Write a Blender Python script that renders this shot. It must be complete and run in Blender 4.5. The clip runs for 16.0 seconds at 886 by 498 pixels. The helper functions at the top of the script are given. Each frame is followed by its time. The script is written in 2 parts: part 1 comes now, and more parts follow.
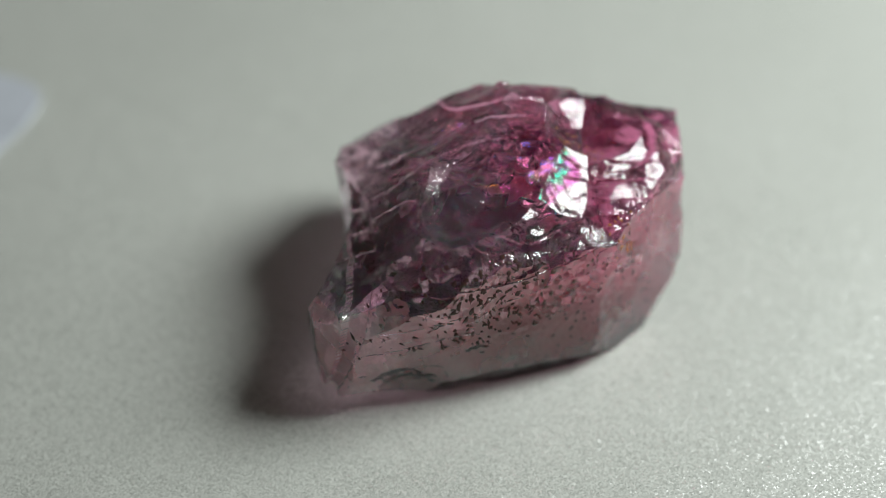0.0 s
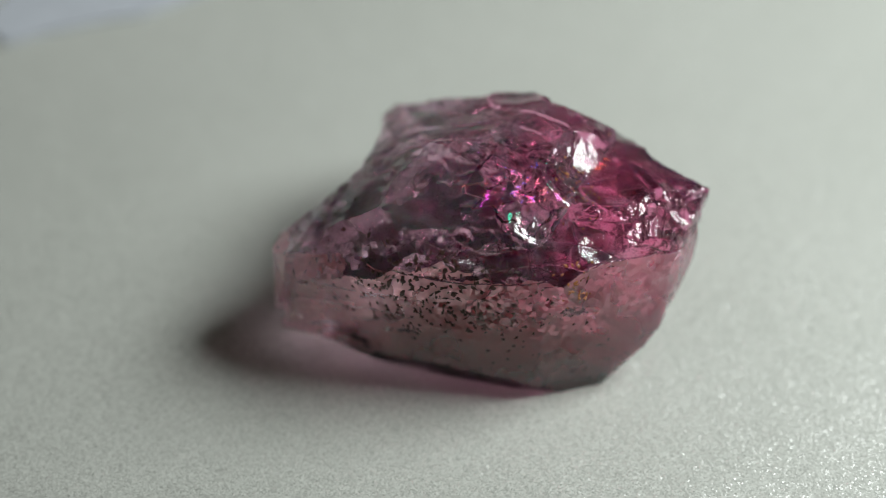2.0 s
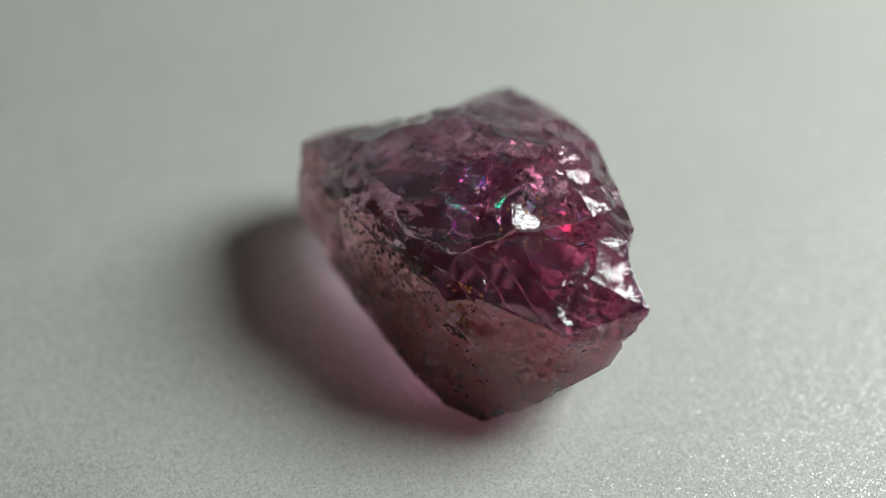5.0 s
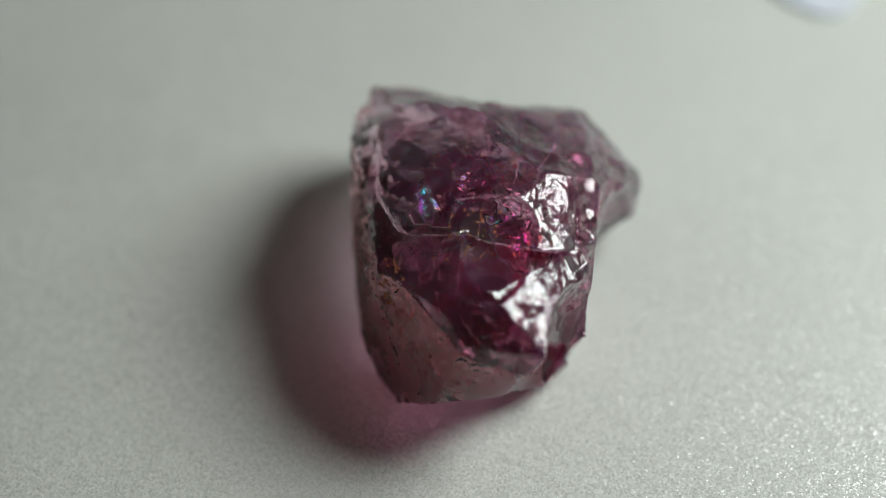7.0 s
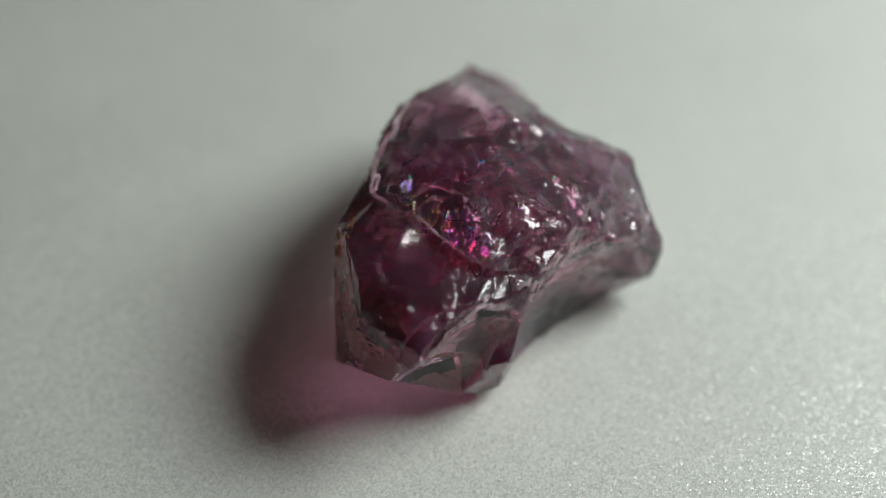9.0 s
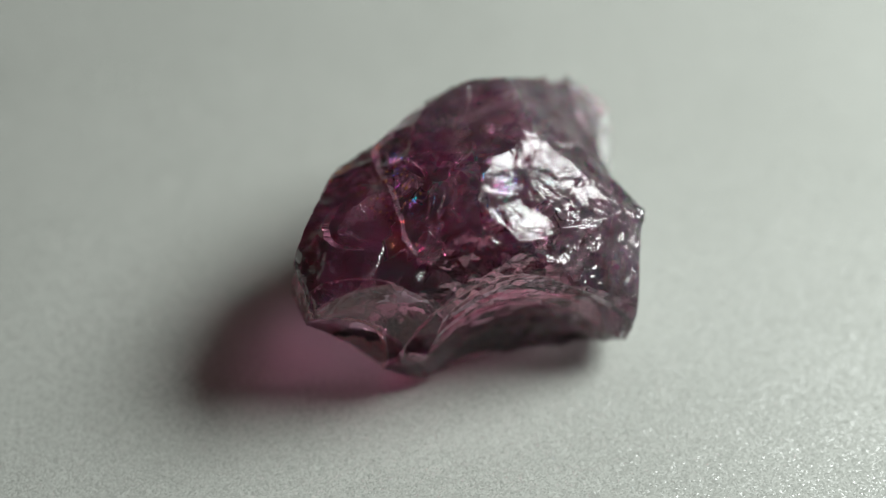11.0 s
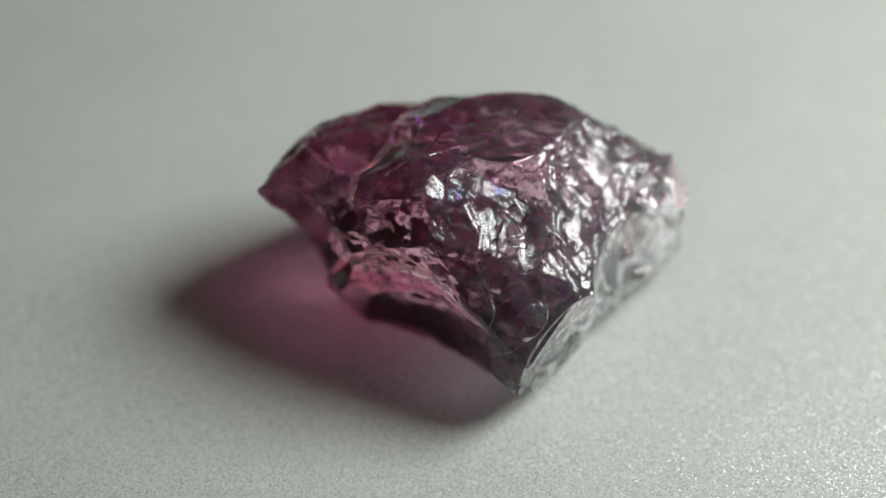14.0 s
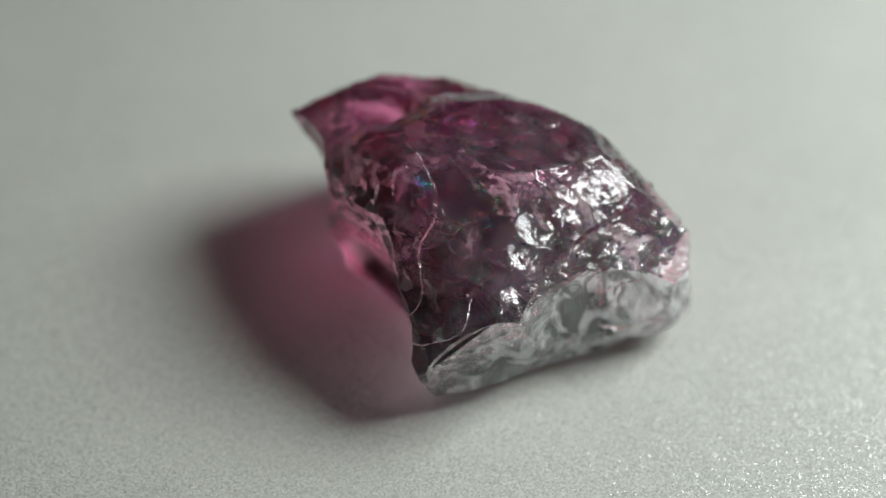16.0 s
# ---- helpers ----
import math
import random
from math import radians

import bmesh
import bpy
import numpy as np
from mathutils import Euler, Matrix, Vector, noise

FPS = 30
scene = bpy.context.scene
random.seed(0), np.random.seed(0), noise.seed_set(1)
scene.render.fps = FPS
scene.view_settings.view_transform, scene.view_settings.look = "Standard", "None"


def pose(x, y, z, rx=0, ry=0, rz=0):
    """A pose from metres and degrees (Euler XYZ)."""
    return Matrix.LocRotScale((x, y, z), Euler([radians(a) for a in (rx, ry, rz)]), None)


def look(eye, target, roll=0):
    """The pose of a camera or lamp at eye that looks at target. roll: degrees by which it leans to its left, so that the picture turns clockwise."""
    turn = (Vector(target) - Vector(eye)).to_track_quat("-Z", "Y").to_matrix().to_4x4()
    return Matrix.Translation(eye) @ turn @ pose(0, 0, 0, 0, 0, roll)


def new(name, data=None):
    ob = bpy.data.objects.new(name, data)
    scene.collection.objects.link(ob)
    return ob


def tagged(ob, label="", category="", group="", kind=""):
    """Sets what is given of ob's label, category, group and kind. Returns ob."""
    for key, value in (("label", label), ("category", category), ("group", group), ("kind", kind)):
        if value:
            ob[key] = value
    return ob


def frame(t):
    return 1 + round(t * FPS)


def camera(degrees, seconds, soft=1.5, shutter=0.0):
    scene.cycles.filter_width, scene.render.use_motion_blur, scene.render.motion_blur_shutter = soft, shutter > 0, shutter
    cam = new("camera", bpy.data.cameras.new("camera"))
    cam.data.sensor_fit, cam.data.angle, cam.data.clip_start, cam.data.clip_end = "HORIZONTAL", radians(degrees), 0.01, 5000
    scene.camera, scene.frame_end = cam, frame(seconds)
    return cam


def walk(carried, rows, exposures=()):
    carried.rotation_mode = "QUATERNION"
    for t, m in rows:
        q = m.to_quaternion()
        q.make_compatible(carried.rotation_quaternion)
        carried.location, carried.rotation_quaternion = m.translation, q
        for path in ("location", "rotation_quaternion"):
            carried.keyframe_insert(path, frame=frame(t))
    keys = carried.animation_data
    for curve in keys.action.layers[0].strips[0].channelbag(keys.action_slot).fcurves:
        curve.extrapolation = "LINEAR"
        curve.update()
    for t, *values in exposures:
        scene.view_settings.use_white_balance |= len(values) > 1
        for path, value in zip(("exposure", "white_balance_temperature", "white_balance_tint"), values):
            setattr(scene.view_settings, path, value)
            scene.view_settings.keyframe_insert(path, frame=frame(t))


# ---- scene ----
# ---- camera ----
UNIT = 0.0125            # one plan unit in metres: the stone is about 9 mm long
TILT = 0.8425            # the camera looks down by 48 degrees
FAR = 4.12967            # camera to turning axis, in plan units
AXIS = 0.07134           # the axis stands this far beside the middle of the picture
LEAN = -1.326            # the camera leans a little to its right
FLOOR = -0.12 * UNIT     # top of the platter
cam = camera(21.5, 16.0, soft=0.6)
eye = Vector((-AXIS, -FAR * math.cos(TILT), FAR * math.sin(TILT))) * UNIT
aim = Vector((-AXIS, 0, 0)) * UNIT
walk(cam, [(0.0, look(eye, aim, LEAN)), (16.0, look(eye, aim, LEAN))])
cam.data.dof.use_dof = True
cam.data.dof.focus_distance = (FAR - 0.24) * UNIT
cam.data.dof.aperture_fstop = 36

# ---- light ----
world = bpy.data.worlds.new("room_light")
scene.world = world
world.use_nodes = True
world.node_tree.nodes["Background"].inputs[0].default_value = (1.0, 0.90, 0.76, 1)
world.node_tree.nodes["Background"].inputs[1].default_value = 0.036

lamp_data = bpy.data.lights.new("desk_light", "AREA")
lamp_data.shape, lamp_data.size = "DISK", 2.7 * UNIT
lamp_data.energy, lamp_data.color = 0.0485, (0.955, 1.0, 0.985)
lamp = new("desk_light", lamp_data)
lamp.matrix_world = look(Vector((3.3, 0.6, 3.4)) * UNIT, (0, 0, 0))


# ---- helpers of the scene ----
def mesh_of(name, bm):
    me = bpy.data.meshes.new(name)
    bm.to_mesh(me)
    bm.free()
    return me


def part(name, bm, material, parent, label=""):
    ob = new(name, mesh_of(name, bm))
    ob.data.materials.append(material)
    ob.parent = parent
    return tagged(ob, label)


def nodes_of(name):
    m = bpy.data.materials.new(name)
    m.use_nodes = True
    t = m.node_tree
    return m, t, t.nodes["Principled BSDF"]


def node(t, kind, **values):
    n = t.nodes.new(kind)
    for k, v in values.items():
        n.inputs[k].default_value = v
    return n


# ---- materials ----
def platter_material():
    m, t, b = nodes_of("sparkling_silver_grey_paint")
    co = t.nodes.new("ShaderNodeTexCoord")
    flake = node(t, "ShaderNodeTexVoronoi", Scale=30000.0, Randomness=1.0)
    broad = node(t, "ShaderNodeTexNoise", Scale=160.0, Detail=4.0)
    for n in (flake, broad):
        t.links.new(co.outputs["Object"], n.inputs["Vector"])
    # each flake of the paint lies at its own small angle
    off = node(t, "ShaderNodeVectorMath")
    off.operation = "SUBTRACT"
    off.inputs[1].default_value = (0.5, 0.5, 0.5)
    t.links.new(flake.outputs["Color"], off.inputs[0])
    lean = node(t, "ShaderNodeVectorMath")
    lean.operation = "MULTIPLY_ADD"
    lean.inputs[1].default_value = (0.42, 0.42, 0.42)
    geo = t.nodes.new("ShaderNodeNewGeometry")
    t.links.new(off.outputs[0], lean.inputs[0])
    t.links.new(geo.outputs["Normal"], lean.inputs[2])
    unit = node(t, "ShaderNodeVectorMath")
    unit.operation = "NORMALIZE"
    t.links.new(lean.outputs[0], unit.inputs[0])
    t.links.new(unit.outputs[0], b.inputs["Normal"])
    tone = t.nodes.new("ShaderNodeValToRGB")
    tone.color_ramp.elements[0].color = (0.47, 0.49, 0.45, 1)
    tone.color_ramp.elements[1].color = (0.56, 0.58, 0.54, 1)
    t.links.new(broad.outputs["Fac"], tone.inputs["Fac"])
    grey = node(t, "ShaderNodeMapRange")
    grey.inputs["To Min"].default_value, grey.inputs["To Max"].default_value = 0.92, 1.08
    t.links.new(flake.outputs["Color"], grey.inputs["Value"])
    shade = node(t, "ShaderNodeVectorMath")
    shade.operation = "SCALE"
    t.links.new(tone.outputs["Color"], shade.inputs[0])
    t.links.new(grey.outputs["Result"], shade.inputs["Scale"])
    t.links.new(shade.outputs[0], b.inputs["Base Color"])
    b.inputs["Roughness"].default_value = 0.26
    b.inputs["IOR"].default_value = 1.6
    return m


def stone_colour(t, b, pale, dull, rich, cloudy, glassy, veiled=0.0):
    """Crystal colour with painted light: richer magenta backlit pointed end, paler lit end, with cloudy patches.
    """
    co = t.nodes.new("ShaderNodeTexCoord")
    along = node(t, "ShaderNodeVectorMath")
    along.operation = "DOT_PRODUCT"
    along.inputs[1].default_value = (0.92 / UNIT, 0.39 / UNIT, 0.0)
    cloud = node(t, "ShaderNodeTexNoise", Scale=700.0, Detail=5.0)
    t.links.new(co.outputs["Object"], along.inputs[0])
    t.links.new(co.outputs["Object"], cloud.inputs["Vector"])
    add = node(t, "ShaderNodeMath")
    add.operation = "MULTIPLY_ADD"
    add.inputs[1].default_value = 0.7
    t.links.new(cloud.outputs["Fac"], add.inputs[0])
    t.links.new(along.outputs["Value"], add.inputs[2])
    ramp = t.nodes.new("ShaderNodeValToRGB")
    ramp.color_ramp.elements[0].position, ramp.color_ramp.elements[0].color = 0.06, (*pale, 1)
    ramp.color_ramp.elements[1].position, ramp.color_ramp.elements[1].color = 0.54, (*rich, 1)
    ramp.color_ramp.elements.new(0.36).color = (*dull, 1)
    t.links.new(add.outputs[0], ramp.inputs["Fac"])
    t.links.new(ramp.outputs["Color"], b.inputs["Base Color"])
    clear = node(t, "ShaderNodeMapRange")
    clear.inputs["From Min"].default_value, clear.inputs["From Max"].default_value = 0.0, 0.26
    clear.inputs["To Min"].default_value, clear.inputs["To Max"].default_value = cloudy, glassy
    t.links.new(add.outputs[0], clear.inputs["Value"])
    # thin milky veils between clear windows
    mist = node(t, "ShaderNodeTexNoise", Scale=1300.0, Detail=4.0, Distortion=1.5)
    t.links.new(co.outputs["Object"], mist.inputs["Vector"])
    veil = node(t, "ShaderNodeMapRange")
    veil.inputs["From Min"].default_value, veil.inputs["From Max"].default_value = 0.45, 0.62
    veil.inputs["To Max"].default_value = veiled
    t.links.new(mist.outputs["Fac"], veil.inputs["Value"])
    less = node(t, "ShaderNodeMath")
    less.operation = "SUBTRACT"
    t.links.new(clear.outputs["Result"], less.inputs[0])
    t.links.new(veil.outputs["Result"], less.inputs[1])
    t.links.new(less.outputs[0], b.inputs["Transmission Weight"])
    return co


def crinkles(t, co, parts):
    """Bumps of several sizes, one on top of the other: (scale, distortion, strength, height)."""
    last = None
    for scale, twist, strength, high in parts:
        n = node(t, "ShaderNodeTexNoise", Scale=scale, Detail=3.0, Distortion=twist)
        t.links.new(co.outputs["Object"], n.inputs["Vector"])
        bump = node(t, "ShaderNodeBump", Strength=strength, Distance=high)
        t.links.new(n.outputs["Fac"], bump.inputs["Height"])
        if last:
            t.links.new(last.outputs["Normal"], bump.inputs["Normal"])
        last = bump
    return last.outputs["Normal"]


def splinters(t, co, normal, scale, lean):
    """Small flat splinters, each at its own angle, in patches."""
    cell = node(t, "ShaderNodeTexVoronoi", Scale=scale, Randomness=1.0)
    patch = node(t, "ShaderNodeTexNoise", Scale=500.0, Detail=3.0)
    for n in (cell, patch):
        t.links.new(co.outputs["Object"], n.inputs["Vector"])
    gate = node(t, "ShaderNodeMapRange")
    gate.inputs["From Min"].default_value, gate.inputs["From Max"].default_value = 0.47, 0.58
    gate.inputs["To Max"].default_value = lean
    t.links.new(patch.outputs["Fac"], gate.inputs["Value"])
    off = node(t, "ShaderNodeVectorMath")
    off.operation = "SUBTRACT"
    off.inputs[1].default_value = (0.5, 0.5, 0.5)
    t.links.new(cell.outputs["Color"], off.inputs[0])
    much = node(t, "ShaderNodeVectorMath")
    much.operation = "SCALE"
    t.links.new(off.outputs[0], much.inputs[0])
    t.links.new(gate.outputs["Result"], much.inputs["Scale"])
    add = node(t, "ShaderNodeVectorMath")
    add.operation = "ADD"
    t.links.new(much.outputs[0], add.inputs[0])
    t.links.new(normal, add.inputs[1])
    unit = node(t, "ShaderNodeVectorMath")
    unit.operation = "NORMALIZE"
    t.links.new(add.outputs[0], unit.inputs[0])
    return unit.outputs[0]


def stone_material(name, film=False, clear=False, glassy=False):
    m, t, b = nodes_of(name)
    if clear:
        # underside tint lightened beyond the stone's own, to brighten the light pool below
        co = stone_colour(t, b, (0.97, 0.88, 0.94), (0.96, 0.72, 0.84), (0.98, 0.50, 0.74), 1.0, 1.0)
    else:
        co = stone_colour(t, b, (0.95, 0.76, 0.87), (0.94, 0.44, 0.64), (0.99, 0.17, 0.40), 0.92, 0.96, 0.05)
    b.inputs["IOR"].default_value = 1.4 if clear else 1.64
    b.inputs["Specular IOR Level"].default_value = 1.0
    # fine inclusions scatter part of the light inside
    b.inputs["Subsurface Weight"].default_value = 0.0 if clear else 1.0
    b.inputs["Subsurface Radius"].default_value = (1.0, 0.35, 0.6)
    b.inputs["Subsurface Scale"].default_value = 0.0025
    if glassy:
        # smooth shell-shaped breaks with long soft ripples
        ripple = crinkles(t, co, [(500.0, 2.5, 0.5, 0.00012), (2600.0, 3.0, 0.25, 0.00003)])
        t.links.new(splinters(t, co, ripple, 2600.0, 0.22), b.inputs["Normal"])
    elif not clear:
        wavy = crinkles(t, co, [(1400.0, 1.2, 0.32, 0.00009), (3300.0, 2.5, 0.36, 0.00005), (8000.0, 1.0, 0.3, 0.00002)])
        t.links.new(splinters(t, co, wavy, 4200.0, 0.9 if film else 0.8), b.inputs["Normal"])
    b.inputs["Roughness"].default_value = 0.0 if clear else 0.04
    # the finely splintered surface also scatters a broad sheen
    b.inputs["Coat Weight"].default_value = 0.0 if clear or film else 0.1
    b.inputs["Coat Roughness"].default_value = 0.48
    b.inputs["Coat IOR"].default_value = 1.6
    if film:
        gap = node(t, "ShaderNodeTexNoise", Scale=700.0, Detail=3.0)
        t.links.new(co.outputs["Object"], gap.inputs["Vector"])
        span = node(t, "ShaderNodeMapRange")
        span.inputs["To Min"].default_value, span.inputs["To Max"].default_value = 350, 1300
        t.links.new(gap.outputs["Fac"], span.inputs["Value"])
        t.links.new(span.outputs["Result"], b.inputs["Thin Film Thickness"])
        b.inputs["Thin Film IOR"].default_value = 1.33
    return m


def skin_material():
    m, t, b = nodes_of("purple_garnet_frosted_skin")
    co = stone_colour(t, b, (0.95, 0.56, 0.60), (0.84, 0.36, 0.40), (0.93, 0.36, 0.44), 0.56, 0.8)
    b.inputs["Subsurface Weight"].default_value = 1.0
    b.inputs["Subsurface Radius"].default_value = (1.0, 0.45, 0.55)
    b.inputs["Subsurface Scale"].default_value = 0.006
    b.inputs["IOR"].default_value = 1.7
    wavy = crinkles(t, co, [(2600.0, 0.5, 0.4, 0.00004), (9000.0, 0.0, 0.7, 0.00003)])
    t.links.new(splinters(t, co, wavy, 9000.0, 0.6), b.inputs["Normal"])
    wear = node(t, "ShaderNodeTexNoise", Scale=1100.0, Detail=4.0)
    t.links.new(co.outputs["Object"], wear.inputs["Vector"])
    gloss = node(t, "ShaderNodeMapRange")
    gloss.inputs["To Min"].default_value, gloss.inputs["To Max"].default_value = 0.14, 0.42
    t.links.new(wear.outputs["Fac"], gloss.inputs["Value"])
    t.links.new(gloss.outputs["Result"], b.inputs["Roughness"])
    return m


def pale_shine_material():
    m, t, b = nodes_of("pale_face_painted_shine")
    # near-white base colour paints the light reflected in this glassy face
    co = stone_colour(t, b, (0.95, 0.96, 0.99), (0.95, 0.92, 0.97), (0.94, 0.78, 0.88), 0.80, 0.92, 0.45)
    b.inputs["Subsurface Weight"].default_value = 1.0
    b.inputs["Subsurface Radius"].default_value = (1.0, 0.9, 1.0)
    b.inputs["Subsurface Scale"].default_value = 0.003
    b.inputs["IOR"].default_value = 1.76
    wavy = crinkles(t, co, [(450.0, 2.0, 0.8, 0.00022), (3000.0, 2.0, 0.3, 0.00004)])
    # upright streaks down the face
    tall = t.nodes.new("ShaderNodeMapping")
    tall.inputs["Scale"].default_value = (1, 1, 0.12)
    t.links.new(co.outputs["Object"], tall.inputs["Vector"])
    streak = node(t, "ShaderNodeTexNoise", Scale=2200.0, Detail=3.0)
    t.links.new(tall.outputs["Vector"], streak.inputs["Vector"])
    groove = node(t, "ShaderNodeBump", Strength=0.9, Distance=0.0002)
    t.links.new(streak.outputs["Fac"], groove.inputs["Height"])
    t.links.new(wavy, groove.inputs["Normal"])
    t.links.new(groove.outputs["Normal"], b.inputs["Normal"])
    b.inputs["Roughness"].default_value = 0.07
    return m


def fracture_material(name, film):
    m, t, b = nodes_of(name)
    b.inputs["Base Color"].default_value = (0.98, 0.92, 0.95, 1)
    b.inputs["Transmission Weight"].default_value = 1.0
    b.inputs["IOR"].default_value = 1.9 if film else 1.76
    b.inputs["Roughness"].default_value = 0.04
    if film:
        co = t.nodes.new("ShaderNodeTexCoord")
        gap = node(t, "ShaderNodeTexNoise", Scale=420.0, Detail=3.0)
        t.links.new(co.outputs["Object"], gap.inputs["Vector"])
        span = node(t, "ShaderNodeMapRange")
        span.inputs["To Min"].default_value, span.inputs["To Max"].default_value = 150, 1100
        t.links.new(gap.outputs["Fac"], span.inputs["Value"])
        t.links.new(span.outputs["Result"], b.inputs["Thin Film Thickness"])
        b.inputs["Thin Film IOR"].default_value = 1.3
    return m


def plain(name, colour, rough):
    m, t, b = nodes_of(name)
    co = t.nodes.new("ShaderNodeTexCoord")
    grain = node(t, "ShaderNodeTexNoise", Scale=3000.0, Detail=4.0)
    t.links.new(co.outputs["Object"], grain.inputs["Vector"])
    ramp = t.nodes.new("ShaderNodeValToRGB")
    ramp.color_ramp.elements[0].color = (*(c * 0.8 for c in colour), 1)
    ramp.color_ramp.elements[1].color = (*(min(1, c * 1.15) for c in colour), 1)
    t.links.new(grain.outputs["Fac"], ramp.inputs["Fac"])
    t.links.new(ramp.outputs["Color"], b.inputs["Base Color"])
    b.inputs["Roughness"].default_value = rough
    return m


PLATTER, SKIN = platter_material(), skin_material()
STONE, SHEEN = stone_material("purple_garnet_broken"), stone_material("purple_garnet_iridescent", film=True, glassy=True)
GLASSY = stone_material("purple_garnet_smooth_break", glassy=True)
CLEAR = stone_material("purple_garnet_lightened_underside", clear=True)
PALE_SHINE = pale_shine_material()
FRACTURE, RAINBOW = fracture_material("fracture_gap", False), fracture_material("iridescent_gap", True)
WOOD = plain("table_grey", (0.25, 0.25, 0.24), 0.6)
PAPER = plain("bluish_white_paper", (0.53, 0.565, 0.62), 0.6)
RUST = plain("dark_rust", (0.055, 0.02, 0.014), 0.5)
OCHRE = plain("ochre_stain", (0.34, 0.12, 0.03), 0.6)


# ---- table and turntable ----
def build_table():
    bm = bmesh.new()
    bmesh.ops.create_cube(bm, size=1)
    bmesh.ops.scale(bm, vec=(1.2, 0.8, 0.03), verts=bm.verts)
    bmesh.ops.translate(bm, vec=(0, 0, FLOOR - 0.008 - 0.015), verts=bm.verts)
    ob = new("ground", mesh_of("ground", bm))
    ob.data.materials.append(WOOD)
    return tagged(ob, "plain grey tabletop under the turntable", "table", kind="structure")


def build_platter():
    bm = bmesh.new()
    bmesh.ops.create_cone(bm, cap_ends=True, segments=128, radius1=0.09, radius2=0.09, depth=0.008)
    bmesh.ops.bevel(bm, geom=[e for e in bm.edges if e.calc_face_angle(0) > 1], offset=0.001, segments=3, affect="EDGES")
    bmesh.ops.translate(bm, vec=(0, 0, -0.004), verts=bm.verts)
    ob = new("turntable", mesh_of("turntable", bm))
    ob.data.materials.append(PLATTER)
    ob.location.z = FLOOR
    return tagged(ob, "grey finely grained plastic turntable platter, slowly turning", "turntable")


# ---- the stone ----
HEART = Vector((0.01, -0.01, 0.05))
# flat cleavage faces: azimuth, elevation, distance from the heart
CROWN = [
    (-1.534, 1.410, 0.200),
    (0.962, 1.128, 0.248),
    (2.554, 1.072, 0.211),
    (-0.744, 1.045, 0.219),
    (-3.092, 0.867, 0.217),
    (-1.024, 0.786, 0.220),
    (-0.112, 0.744, 0.307),
    (1.457, 0.708, 0.257),
    (-1.691, 0.662, 0.250),
    (2.033, 0.655, 0.245),
]
GIRDLE = [
    (1.550, 0.189, 0.239),
    (-0.606, 0.178, 0.257),
    (-1.190, 0.111, 0.200),
    (-2.269, 0.095, 0.353),
    (-0.834, 0.006, 0.235),
    (-0.029, -0.017, 0.332),
    (-2.901, -0.021, 0.338),
    (-1.387, -0.030, 0.217),
    (2.154, -0.120, 0.325),
]
KEEL = [
    (2.908, -0.204, 0.264),
    (1.032, -0.370, 0.275),
    (-1.327, -0.400, 0.235),
    (0.382, -0.717, 0.272),
    (-1.501, -0.757, 0.258),
    (2.910, -0.810, 0.256),
    (1.531, -0.991, 0.224),
    (-2.734, -1.084, 0.260),
]
# hollow shell-shaped breaks: middle and radius of the ball that is taken away, seen from the heart
SHELLS = [
    (0.043, -0.363, 0.178, 0.179),
    (-0.508, -0.004, 0.051, 0.266),
    (-0.086, 0.333, -0.191, 0.162),
    (0.024, 0.375, -0.106, 0.215),
    (0.221, 0.080, 0.311, 0.154),
    (0.274, 0.362, 0.052, 0.191),
    (0.019, 0.462, -0.021, 0.268),
    (0.340, 0.263, -0.071, 0.159),
]
# the beak at one end: azimuth, elevation
BEAK = (0.504, 0.270)
# a sharp ledge runs round the shoulder: its elevation over azimuth, in degrees
LEDGE = ((-88, -78, -62, -33, -7, 5, 21, 43, 62), (47, 44, 40, 39, 45, 47, 42, 37, 32))


def direction(a, e):
    return np.stack([np.cos(a) * np.cos(e), np.sin(a) * np.cos(e), np.sin(e)], -1)


def stone_radius(u):
    """How far the stone reaches from its heart along the unit vectors u."""
    cuts = np.array(CROWN + GIRDLE + KEEL)
    q = u @ direction(cuts[:, 0], cuts[:, 1]).T
    r = np.where(q > 0.02, cuts[:, 2] / np.maximum(q, 0.02), 9).min(1)
    for *c, size in SHELLS:
        b = u @ np.array(c)
        D = b * b - (np.dot(c, c) - size * size)
        s = b - np.sqrt(np.maximum(D, 0))
        r = np.where((D > 0) & (b > 0) & (s > 0.06), np.minimum(r, s), r)
    return np.minimum(r, np.where(u[:, 2] < -0.02, 0.17 / np.maximum(-u[:, 2], 0.02), 9))


def under_ledge(u):
    """How far the stone falls back below its ledge: sharply at the edge, then less and less."""
    a, e = np.degrees(np.arctan2(u[:, 1], u[:, 0])), np.degrees(np.arcsin(u[:, 2]))
    below = np.interp(a, *LEDGE) + 1.2 * waves(u, 9.0, 14) - e
    ends = np.clip((a + 88) / 20, 0, 1) * np.clip((62 - a) / 18, 0, 1)
    return ends * np.where(below > 0, 0.034 * np.exp(-np.maximum(below, 0) / 8) * np.clip(below / 0.7, 0, 1), 0)


def waves(p, pitch, seed, count=16):
    """A smooth random field over the points p, about -1 to 1."""
    rs = np.random.RandomState(seed)
    k = rs.normal(size=(count, 3)) * pitch
    return np.sin(p @ k.T + rs.uniform(0, 6.28, count)).sum(1) / math.sqrt(count)


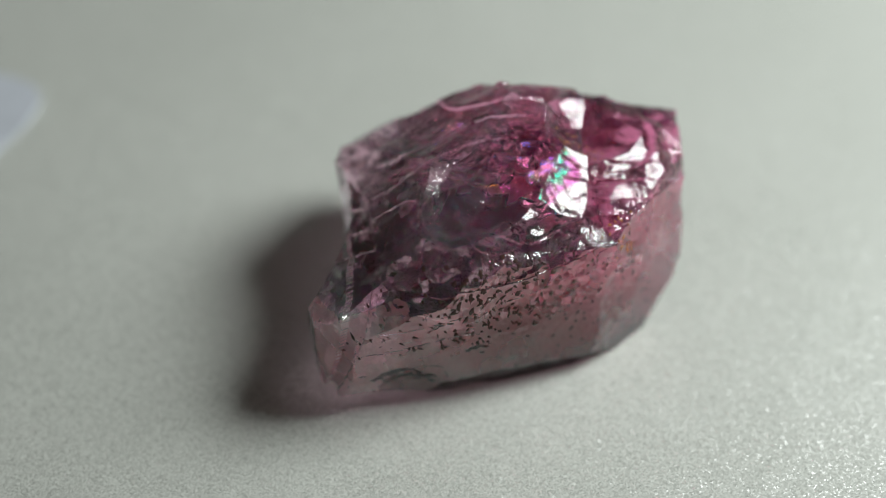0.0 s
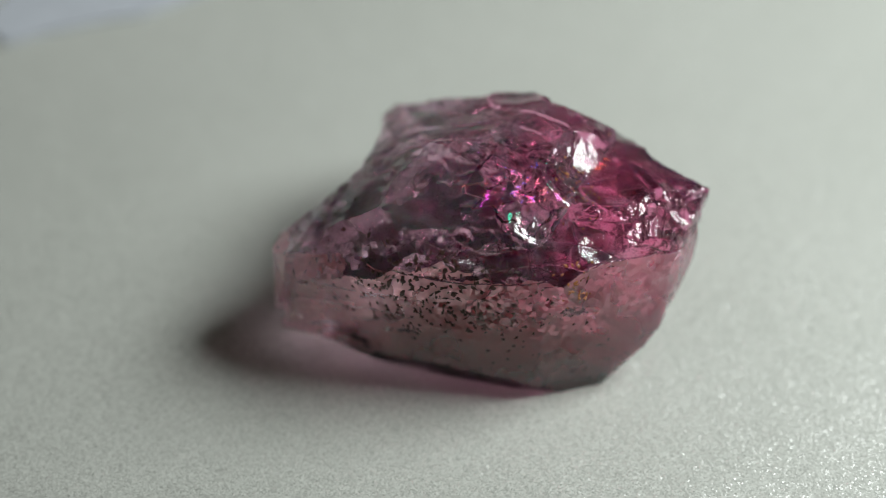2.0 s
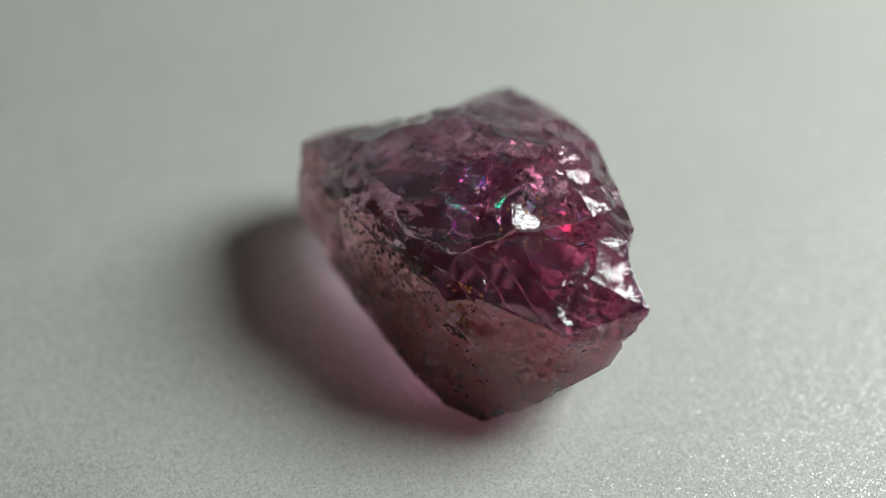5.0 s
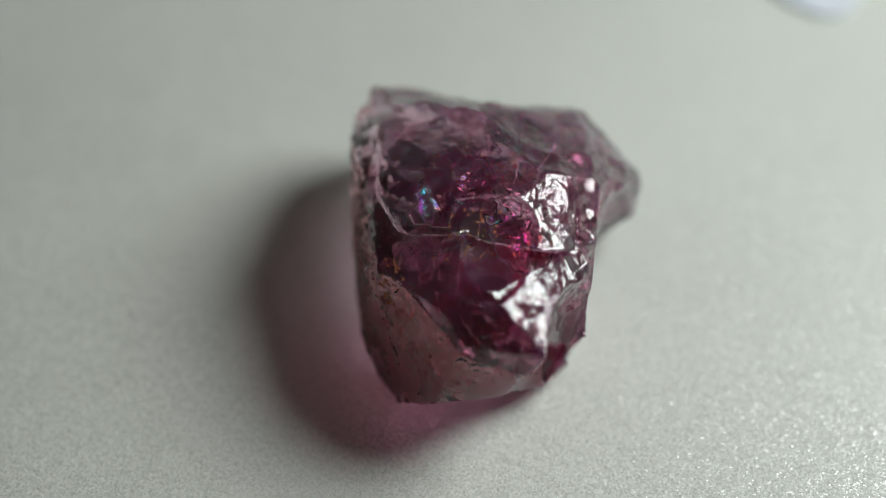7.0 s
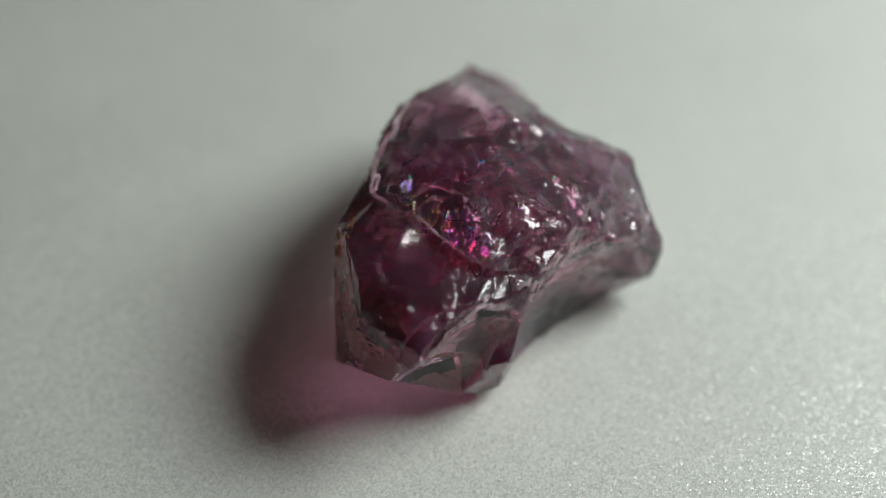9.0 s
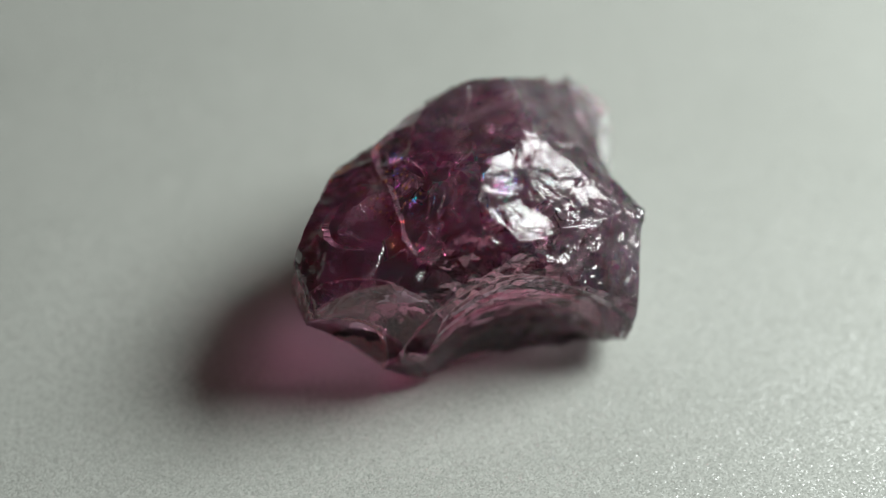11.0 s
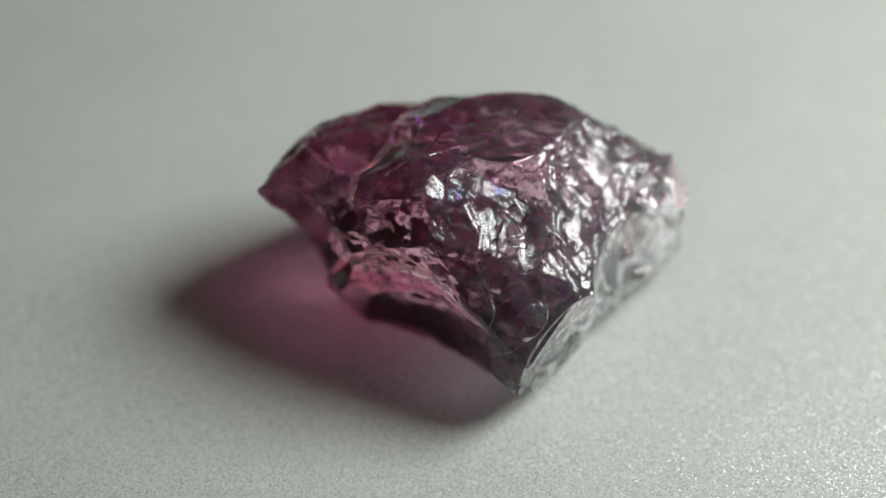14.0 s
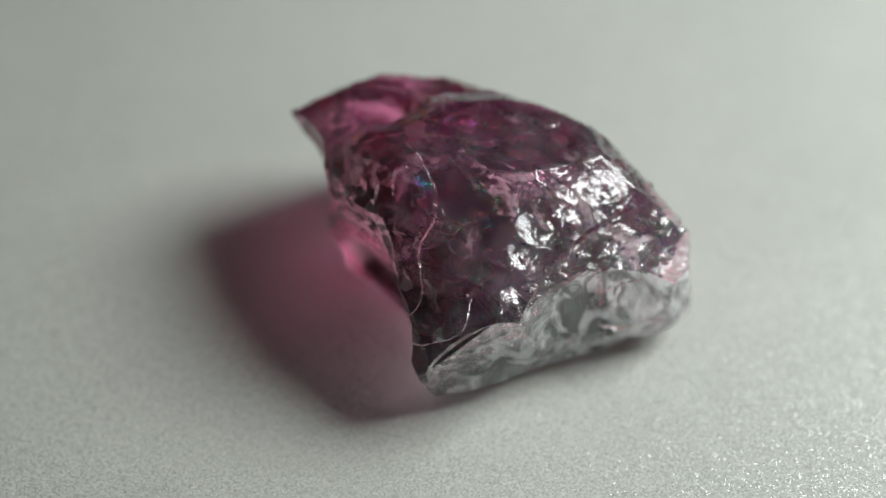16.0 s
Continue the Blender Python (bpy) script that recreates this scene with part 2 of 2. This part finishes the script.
def skin_share(p, n):
    """1 on the weathered natural face round the foot of the stone, 0 on fresh breaks."""
    a = np.degrees(np.arctan2(p[:, 1], p[:, 0]))
    rim = np.interp(a, (-165, -150, -117, -100, -75, -45, -30, -20, 0, 20, 34), (0.05, 0.08, 0.165, 0.195, 0.21, 0.205, 0.19, 0.17, 0.15, 0.11, 0.06))
    low = p[:, 2] + waves(p, 26.0, 5) * 0.006 < rim
    return (low & (n[:, 2] < 0.42) & (a > -165) & (a < 34)).astype(float)


def face_normal(w):
    """Which way the uncut stone faces where the unit vector w leaves it."""
    sx = np.cross(w, [0.3, 0.5, 0.81])
    sx /= np.linalg.norm(sx)
    sy = np.cross(w, sx)
    h = 0.004
    three = np.stack([w, w + sx * h, w + sy * h])
    three /= np.linalg.norm(three, axis=1)[:, None]
    p = three * stone_radius(three)[:, None]
    n = np.cross(p[1] - p[0], p[2] - p[0])
    n /= np.linalg.norm(n)
    return (n if n @ w > 0 else -n), p[0]


def chips(u, r, rs):
    """Shell-shaped chips over the broken faces, with ripples that run out from where each one was struck."""
    kinds = [(10, 0.16, 0.34, 0.008, 0.014), (36, 0.14, 0.45, 0.004, 0.009), (200, 0.07, 0.24, 0.0018, 0.0055), (320, 0.03, 0.11, 0.0006, 0.0024)]
    for count, small, large, shallow, deepest in kinds:
        for i in range(count):
            a, e = rs.uniform(0, 6.283), math.asin(rs.uniform(-0.7, 1.0))
            size, deep = rs.uniform(small, large), rs.uniform(shallow, deepest)
            w = direction(a, e)
            n, p = face_normal(w)
            lean = n + rs.normal(size=3) * 0.10
            lean /= np.linalg.norm(lean)
            if skin_share((p + np.array(HEART))[None], n[None])[0] or (deep > 0.014 and e < 0.1):
                deep *= 0.15
            c = p + lean * (size - deep)
            reach = 3 * math.sqrt(2 * size * deep)
            near = np.where(u @ w > math.cos(min(1.2, reach / 0.18)))[0]
            un = u[near]
            b = un @ c
            D = b * b - (c @ c - size * size)
            s = b - np.sqrt(np.maximum(D, 0))
            far = np.linalg.norm(un * s[:, None] - p, axis=1)
            s = s + min(deep * 0.05, 0.0003) * np.sin(far * 240 + 5 * far * np.sin(far * 70 + i) + i)
            hit = (D > 0) & (s > 0.8 * r[near]) & (s < r[near])
            r[near[hit]] = s[hit]
    return r


def stone_surface(u):
    """Points of the stone's surface along the unit vectors u from its heart, in plan units."""
    rs = np.random.RandomState(11)
    whole = stone_radius(u)
    # no chip takes much off the edges and corners, least of all off the beak
    off_beak = np.arccos(np.clip(u @ direction(*BEAK), -1, 1))
    most = 0.012 * np.clip(off_beak / 0.3, 0.02, 1)
    r = np.maximum(chips(u, whole.copy(), rs), whole - most) + 0.0075 * np.clip(off_beak / 0.3, 0, 1)
    r = r - under_ledge(u)
    p = np.array(HEART) + u * r[:, None]
    broken = 1 - skin_share(p, u) * 0.85
    # the breaks above the ledge are smoother
    a, e = np.degrees(np.arctan2(u[:, 1], u[:, 0])), np.degrees(np.arcsin(u[:, 2]))
    broken = broken * np.where((a > -95) & (a < 50) & (e > np.interp(a, *LEDGE)), 0.3, 1.0)
    # stepped breaks: terraces with a sharp riser
    h = p @ np.array([3.0, 9.0, 11.0]) + 0.9 * waves(p, 10.0, 2)
    step = (h - np.floor(h)) ** 3
    r = r - broken * 0.003 * step - broken * 0.0011 * np.abs(waves(p, 34.0, 16)) - broken * 0.0009 * np.abs(waves(p, 70.0, 3)) - 0.0003 * waves(p, 170.0, 4)
    p = np.array(HEART) + u * r[:, None]
    p[:, 2] = np.maximum(p[:, 2], FLOOR / UNIT)
    return p


def unit_rows(a):
    return a / np.linalg.norm(a, axis=1)[:, None]


def build_body(parent):
    bm = bmesh.new()
    bmesh.ops.create_icosphere(bm, subdivisions=8, radius=1)
    u = unit_rows(np.array([v.co[:] for v in bm.verts]))
    p = stone_surface(u)
    for v, co in zip(bm.verts, p * UNIT):
        v.co = co
    bm.normal_update()
    centres = np.array([f.calc_center_median()[:] for f in bm.faces]) / UNIT
    normals = unit_rows(centres - np.array(HEART))
    flat = np.array([f.normal[:] for f in bm.faces])
    skin = skin_share(centres, unit_rows(normals + 0.6 * flat)) > 0.5
    glow = (centres - np.array((0.075, -0.03, 0.23))) @ np.diag((12.5, 14.0, 9.0))
    sheen = np.linalg.norm(glow, axis=1) + 0.25 * waves(centres, 30.0, 8) < 1.0
    way = unit_rows(normals * 0.5 + flat)
    az = np.degrees(np.arctan2(way[:, 1], way[:, 0])) % 360 + 9 * waves(centres, 20.0, 9)
    pale_shine = (az > 122) & (az < 204) & (way[:, 2] < 0.38) & (centres[:, 2] + 0.02 * waves(centres, 25.0, 12) < 0.13)
    # smooth breaks: above the ledge, and in the hollow under the beak
    turn = np.degrees(np.arctan2(normals[:, 1], normals[:, 0]))
    above = (turn > -95) & (turn < 50) & (np.degrees(np.arcsin(normals[:, 2])) > np.interp(turn, *LEDGE))
    hollow = (turn > 35) & (turn < 115) & (centres[:, 2] + 0.012 * waves(centres, 20.0, 15) < 0.09)
    for f, s, g, pale, top, under in zip(bm.faces, skin, sheen, pale_shine, above, hollow):
        f.material_index = 4 if pale else 3 if f.normal.z < -0.12 and not under else 1 if s else 2 if g else 5 if top or under else 0
        f.smooth = True
    ob = part("crystal", bm, STONE, parent, "glossy broken purple crystal with a frosted foot")
    ob.data.materials.append(SKIN)
    ob.data.materials.append(SHEEN)
    ob.data.materials.append(CLEAR)
    ob.data.materials.append(PALE_SHINE)
    ob.data.materials.append(GLASSY)
    ob.data.set_sharp_from_angle(angle=radians(24))
    return ob


def build_flecks(parent, count, spread, material, name, sizes):
    """Elongated mineral flecks that sit in the skin: (mean and scatter of azimuth, elevations, heights)."""
    rs = np.random.RandomState(23)
    u = np.array([direction(radians(rs.normal(spread[0], spread[1])), rs.uniform(spread[2], spread[3])) for _ in range(count)])
    for w, p in zip(u, stone_surface(u)):
        if not spread[4] < p[2] < spread[5]:
            continue
        side = Vector(w).cross(Vector((rs.normal(), rs.normal(), rs.normal()))).normalized()
        up = Vector(w).cross(side).normalized()
        long, wide = rs.uniform(*sizes), rs.uniform(*sizes) * 0.5
        o = Vector(p)
        bm = bmesh.new()
        ring = [o + side * long, o + up * wide + side * long * rs.uniform(-0.4, 0.4), o - side * long * rs.uniform(0.5, 1), o - up * wide]
        vs = [bm.verts.new(q * UNIT) for q in ring]
        top, low = bm.verts.new((o + Vector(w) * 0.0018) * UNIT), bm.verts.new((o - Vector(w) * 0.003) * UNIT)
        for i in range(4):
            bm.faces.new((vs[i], vs[(i + 1) % 4], top))
            bm.faces.new((vs[(i + 1) % 4], vs[i], low))
        bmesh.ops.recalc_face_normals(bm, faces=bm.faces)
        part(name, bm, material, parent)


def build_fracture(parent, centre, normal, long, wide, bend, seed, material, label="", rings=9, around=28):
    """A thin curved gap inside the crystal."""
    rs = np.random.RandomState(seed)
    n = Vector(normal).normalized()
    sx = n.orthogonal().normalized()
    sy = n.cross(sx)
    bm = bmesh.new()
    sheets = []

    def kept_in(q):
        """Draws a point back where it would break through the surface."""
        d = q - HEART
        most = 0.90 * stone_radius(np.array([d.normalized()[:]]))[0] - 0.012
        return HEART + d * min(1, most / d.length)

    wob = [rs.uniform(0.6, 1.15) for _ in range(around)]
    for side in (1, -1):
        grid = [[bm.verts.new((Vector(centre) + n * side * 0.0009) * UNIT)]]
        for i in range(1, rings + 1):
            f = i / rings
            row = []
            for j in range(around):
                a = 2 * math.pi * j / around
                x, y = f * long * wob[j] * math.cos(a), f * wide * wob[j] * math.sin(a)
                lift = bend * (x * x + y * y) / long * 0.6 + 0.0035 * math.sin(70 * x + seed) * f + 0.003 * math.sin(90 * y)
                gap = side * 0.0009 * (1 - f * f) + side * 0.0001
                row.append(bm.verts.new((kept_in(Vector(centre) + sx * x + sy * y + n * lift) + n * gap) * UNIT))
            grid.append(row)
        for j in range(around):
            k = (j + 1) % around
            bm.faces.new((grid[0][0], grid[1][j], grid[1][k]))
            for i in range(1, rings):
                bm.faces.new((grid[i][j], grid[i + 1][j], grid[i + 1][k], grid[i][k]))
        sheets.append(grid[-1])
    for j in range(around):
        k = (j + 1) % around
        bm.faces.new((sheets[0][j], sheets[1][j], sheets[1][k], sheets[0][k]))
    bmesh.ops.recalc_face_normals(bm, faces=bm.faces)
    for f in bm.faces:
        f.smooth = True
    return part("fracture", bm, material, parent, label)


def build_stone():
    ob = new("gemstone")
    tagged(ob, "rough uncut purple garnet with glossy broken faces on a platter", "gemstone")
    build_body(ob)
    build_flecks(ob, 300, (-92, 22, -0.1, 0.75, 0.03, 0.195), RUST, "rust_fleck", (0.003, 0.0115))
    build_flecks(ob, 90, (-50, 18, -0.5, 0.6, -0.06, 0.18), RUST, "rust_fleck", (0.003, 0.008))
    build_flecks(ob, 46, (8, 12, 0.62, 1.0, 0.16, 0.27), OCHRE, "ochre_speck", (0.002, 0.0055))
    build_flecks(ob, 30, (-24, 4, 0.2, 0.5, 0.10, 0.19), OCHRE, "ochre_speck", (0.003, 0.008))
    for c, n, long, wide, bend in (((0.085, -0.03, 0.195), (0.26, -0.01, 0.97), 0.10, 0.08, 0.14),
                                   ((0.14, 0.09, 0.185), (0.13, 0.22, 0.97), 0.08, 0.05, 0.10),
                                   ((-0.03, 0.08, 0.185), (-0.25, 0.08, 0.97), 0.08, 0.06, 0.12)):
        build_fracture(ob, c, n, long, wide, bend, 1 + int(100 * long), RAINBOW, "iridescent inner fracture with rainbow colours")
    rs = random.Random(4)
    for i in range(9):
        a = i * 0.7
        c = (0.17 * math.cos(a), 0.11 * math.sin(a), rs.uniform(0.02, 0.14))
        n = (rs.uniform(-1, 1), rs.uniform(-1, 1), rs.uniform(0.2, 1))
        build_fracture(ob, c, n, rs.uniform(0.04, 0.08), rs.uniform(0.03, 0.05), rs.uniform(-0.4, 0.4), 10 + i, FRACTURE)
    # many small feathers close under the broken faces
    draw = np.random.RandomState(31)
    w = unit_rows(draw.normal(size=(120, 3)) * np.array((1.2, 1.0, 0.8)) + np.array((0.25, 0.25, 0.35)))
    for i, (u, p) in enumerate(zip(w, stone_surface(w))):
        c = np.array(HEART) + (p - np.array(HEART)) * draw.uniform(0.62, 0.86)
        if c[2] < -0.07:
            continue
        n = u + draw.normal(size=3) * 0.5
        build_fracture(ob, c, n, draw.uniform(0.012, 0.034), draw.uniform(0.008, 0.02), draw.uniform(-0.4, 0.4), 40 + i, FRACTURE, rings=4, around=12)
    return ob


# ---- paper scraps that ride on the platter ----
def build_scrap(outline, label):
    bm = bmesh.new()
    thick = 0.00012
    low = [bm.verts.new((x * UNIT, y * UNIT, 0)) for x, y in outline]
    top = [bm.verts.new((x * UNIT, y * UNIT, thick)) for x, y in outline]
    bm.faces.new(low[::-1])
    bm.faces.new(top)
    for i in range(len(low)):
        k = (i + 1) % len(low)
        bm.faces.new((low[i], low[k], top[k], top[i]))
    bmesh.ops.recalc_face_normals(bm, faces=bm.faces)
    ob = new("paper_scrap", mesh_of("paper_scrap", bm))
    ob.data.materials.append(PAPER)
    return tagged(ob, label, "paper")


build_table()
turntable = build_platter()
gemstone = build_stone()
long_scrap = build_scrap([(-0.97, 0.60), (-0.90, 0.575), (-0.86, 0.55), (-0.85, 0.51), (-0.87, 0.455), (-0.90, 0.41), (-0.95, 0.33), (-1.01, 0.28), (-1.09, 0.20),
                          (-1.15, 0.13), (-1.23, 0.16), (-1.23, 0.34), (-1.20, 0.44), (-1.10, 0.58)],
                         "long bluish-white paper scrap lying on the platter")
short_scrap = build_scrap([(0.95, -0.70), (1.0, -0.59), (1.04, -0.53), (1.08, -0.44), (1.12, -0.36), (1.25, -0.40), (1.15, -0.70), (1.02, -0.80)],
                          "short bluish-white paper scrap lying on the platter")


# ---- turning ----
def turned(t):
    return -(14.63332 * t + 0.03794 * t * t - 0.00157 * t ** 3)


def motions():
    times = [0.5 * i for i in range(33)]
    walk(gemstone, [(t, pose(0, 0, 0, 0, 0, turned(t))) for t in times])
    for scrap in (long_scrap, short_scrap):
        walk(scrap, [(t, pose(0, 0, FLOOR, 0, 0, turned(t))) for t in times])
    walk(turntable, [(t, pose(0, 0, FLOOR, 0, 0, turned(t))) for t in times])


motions()
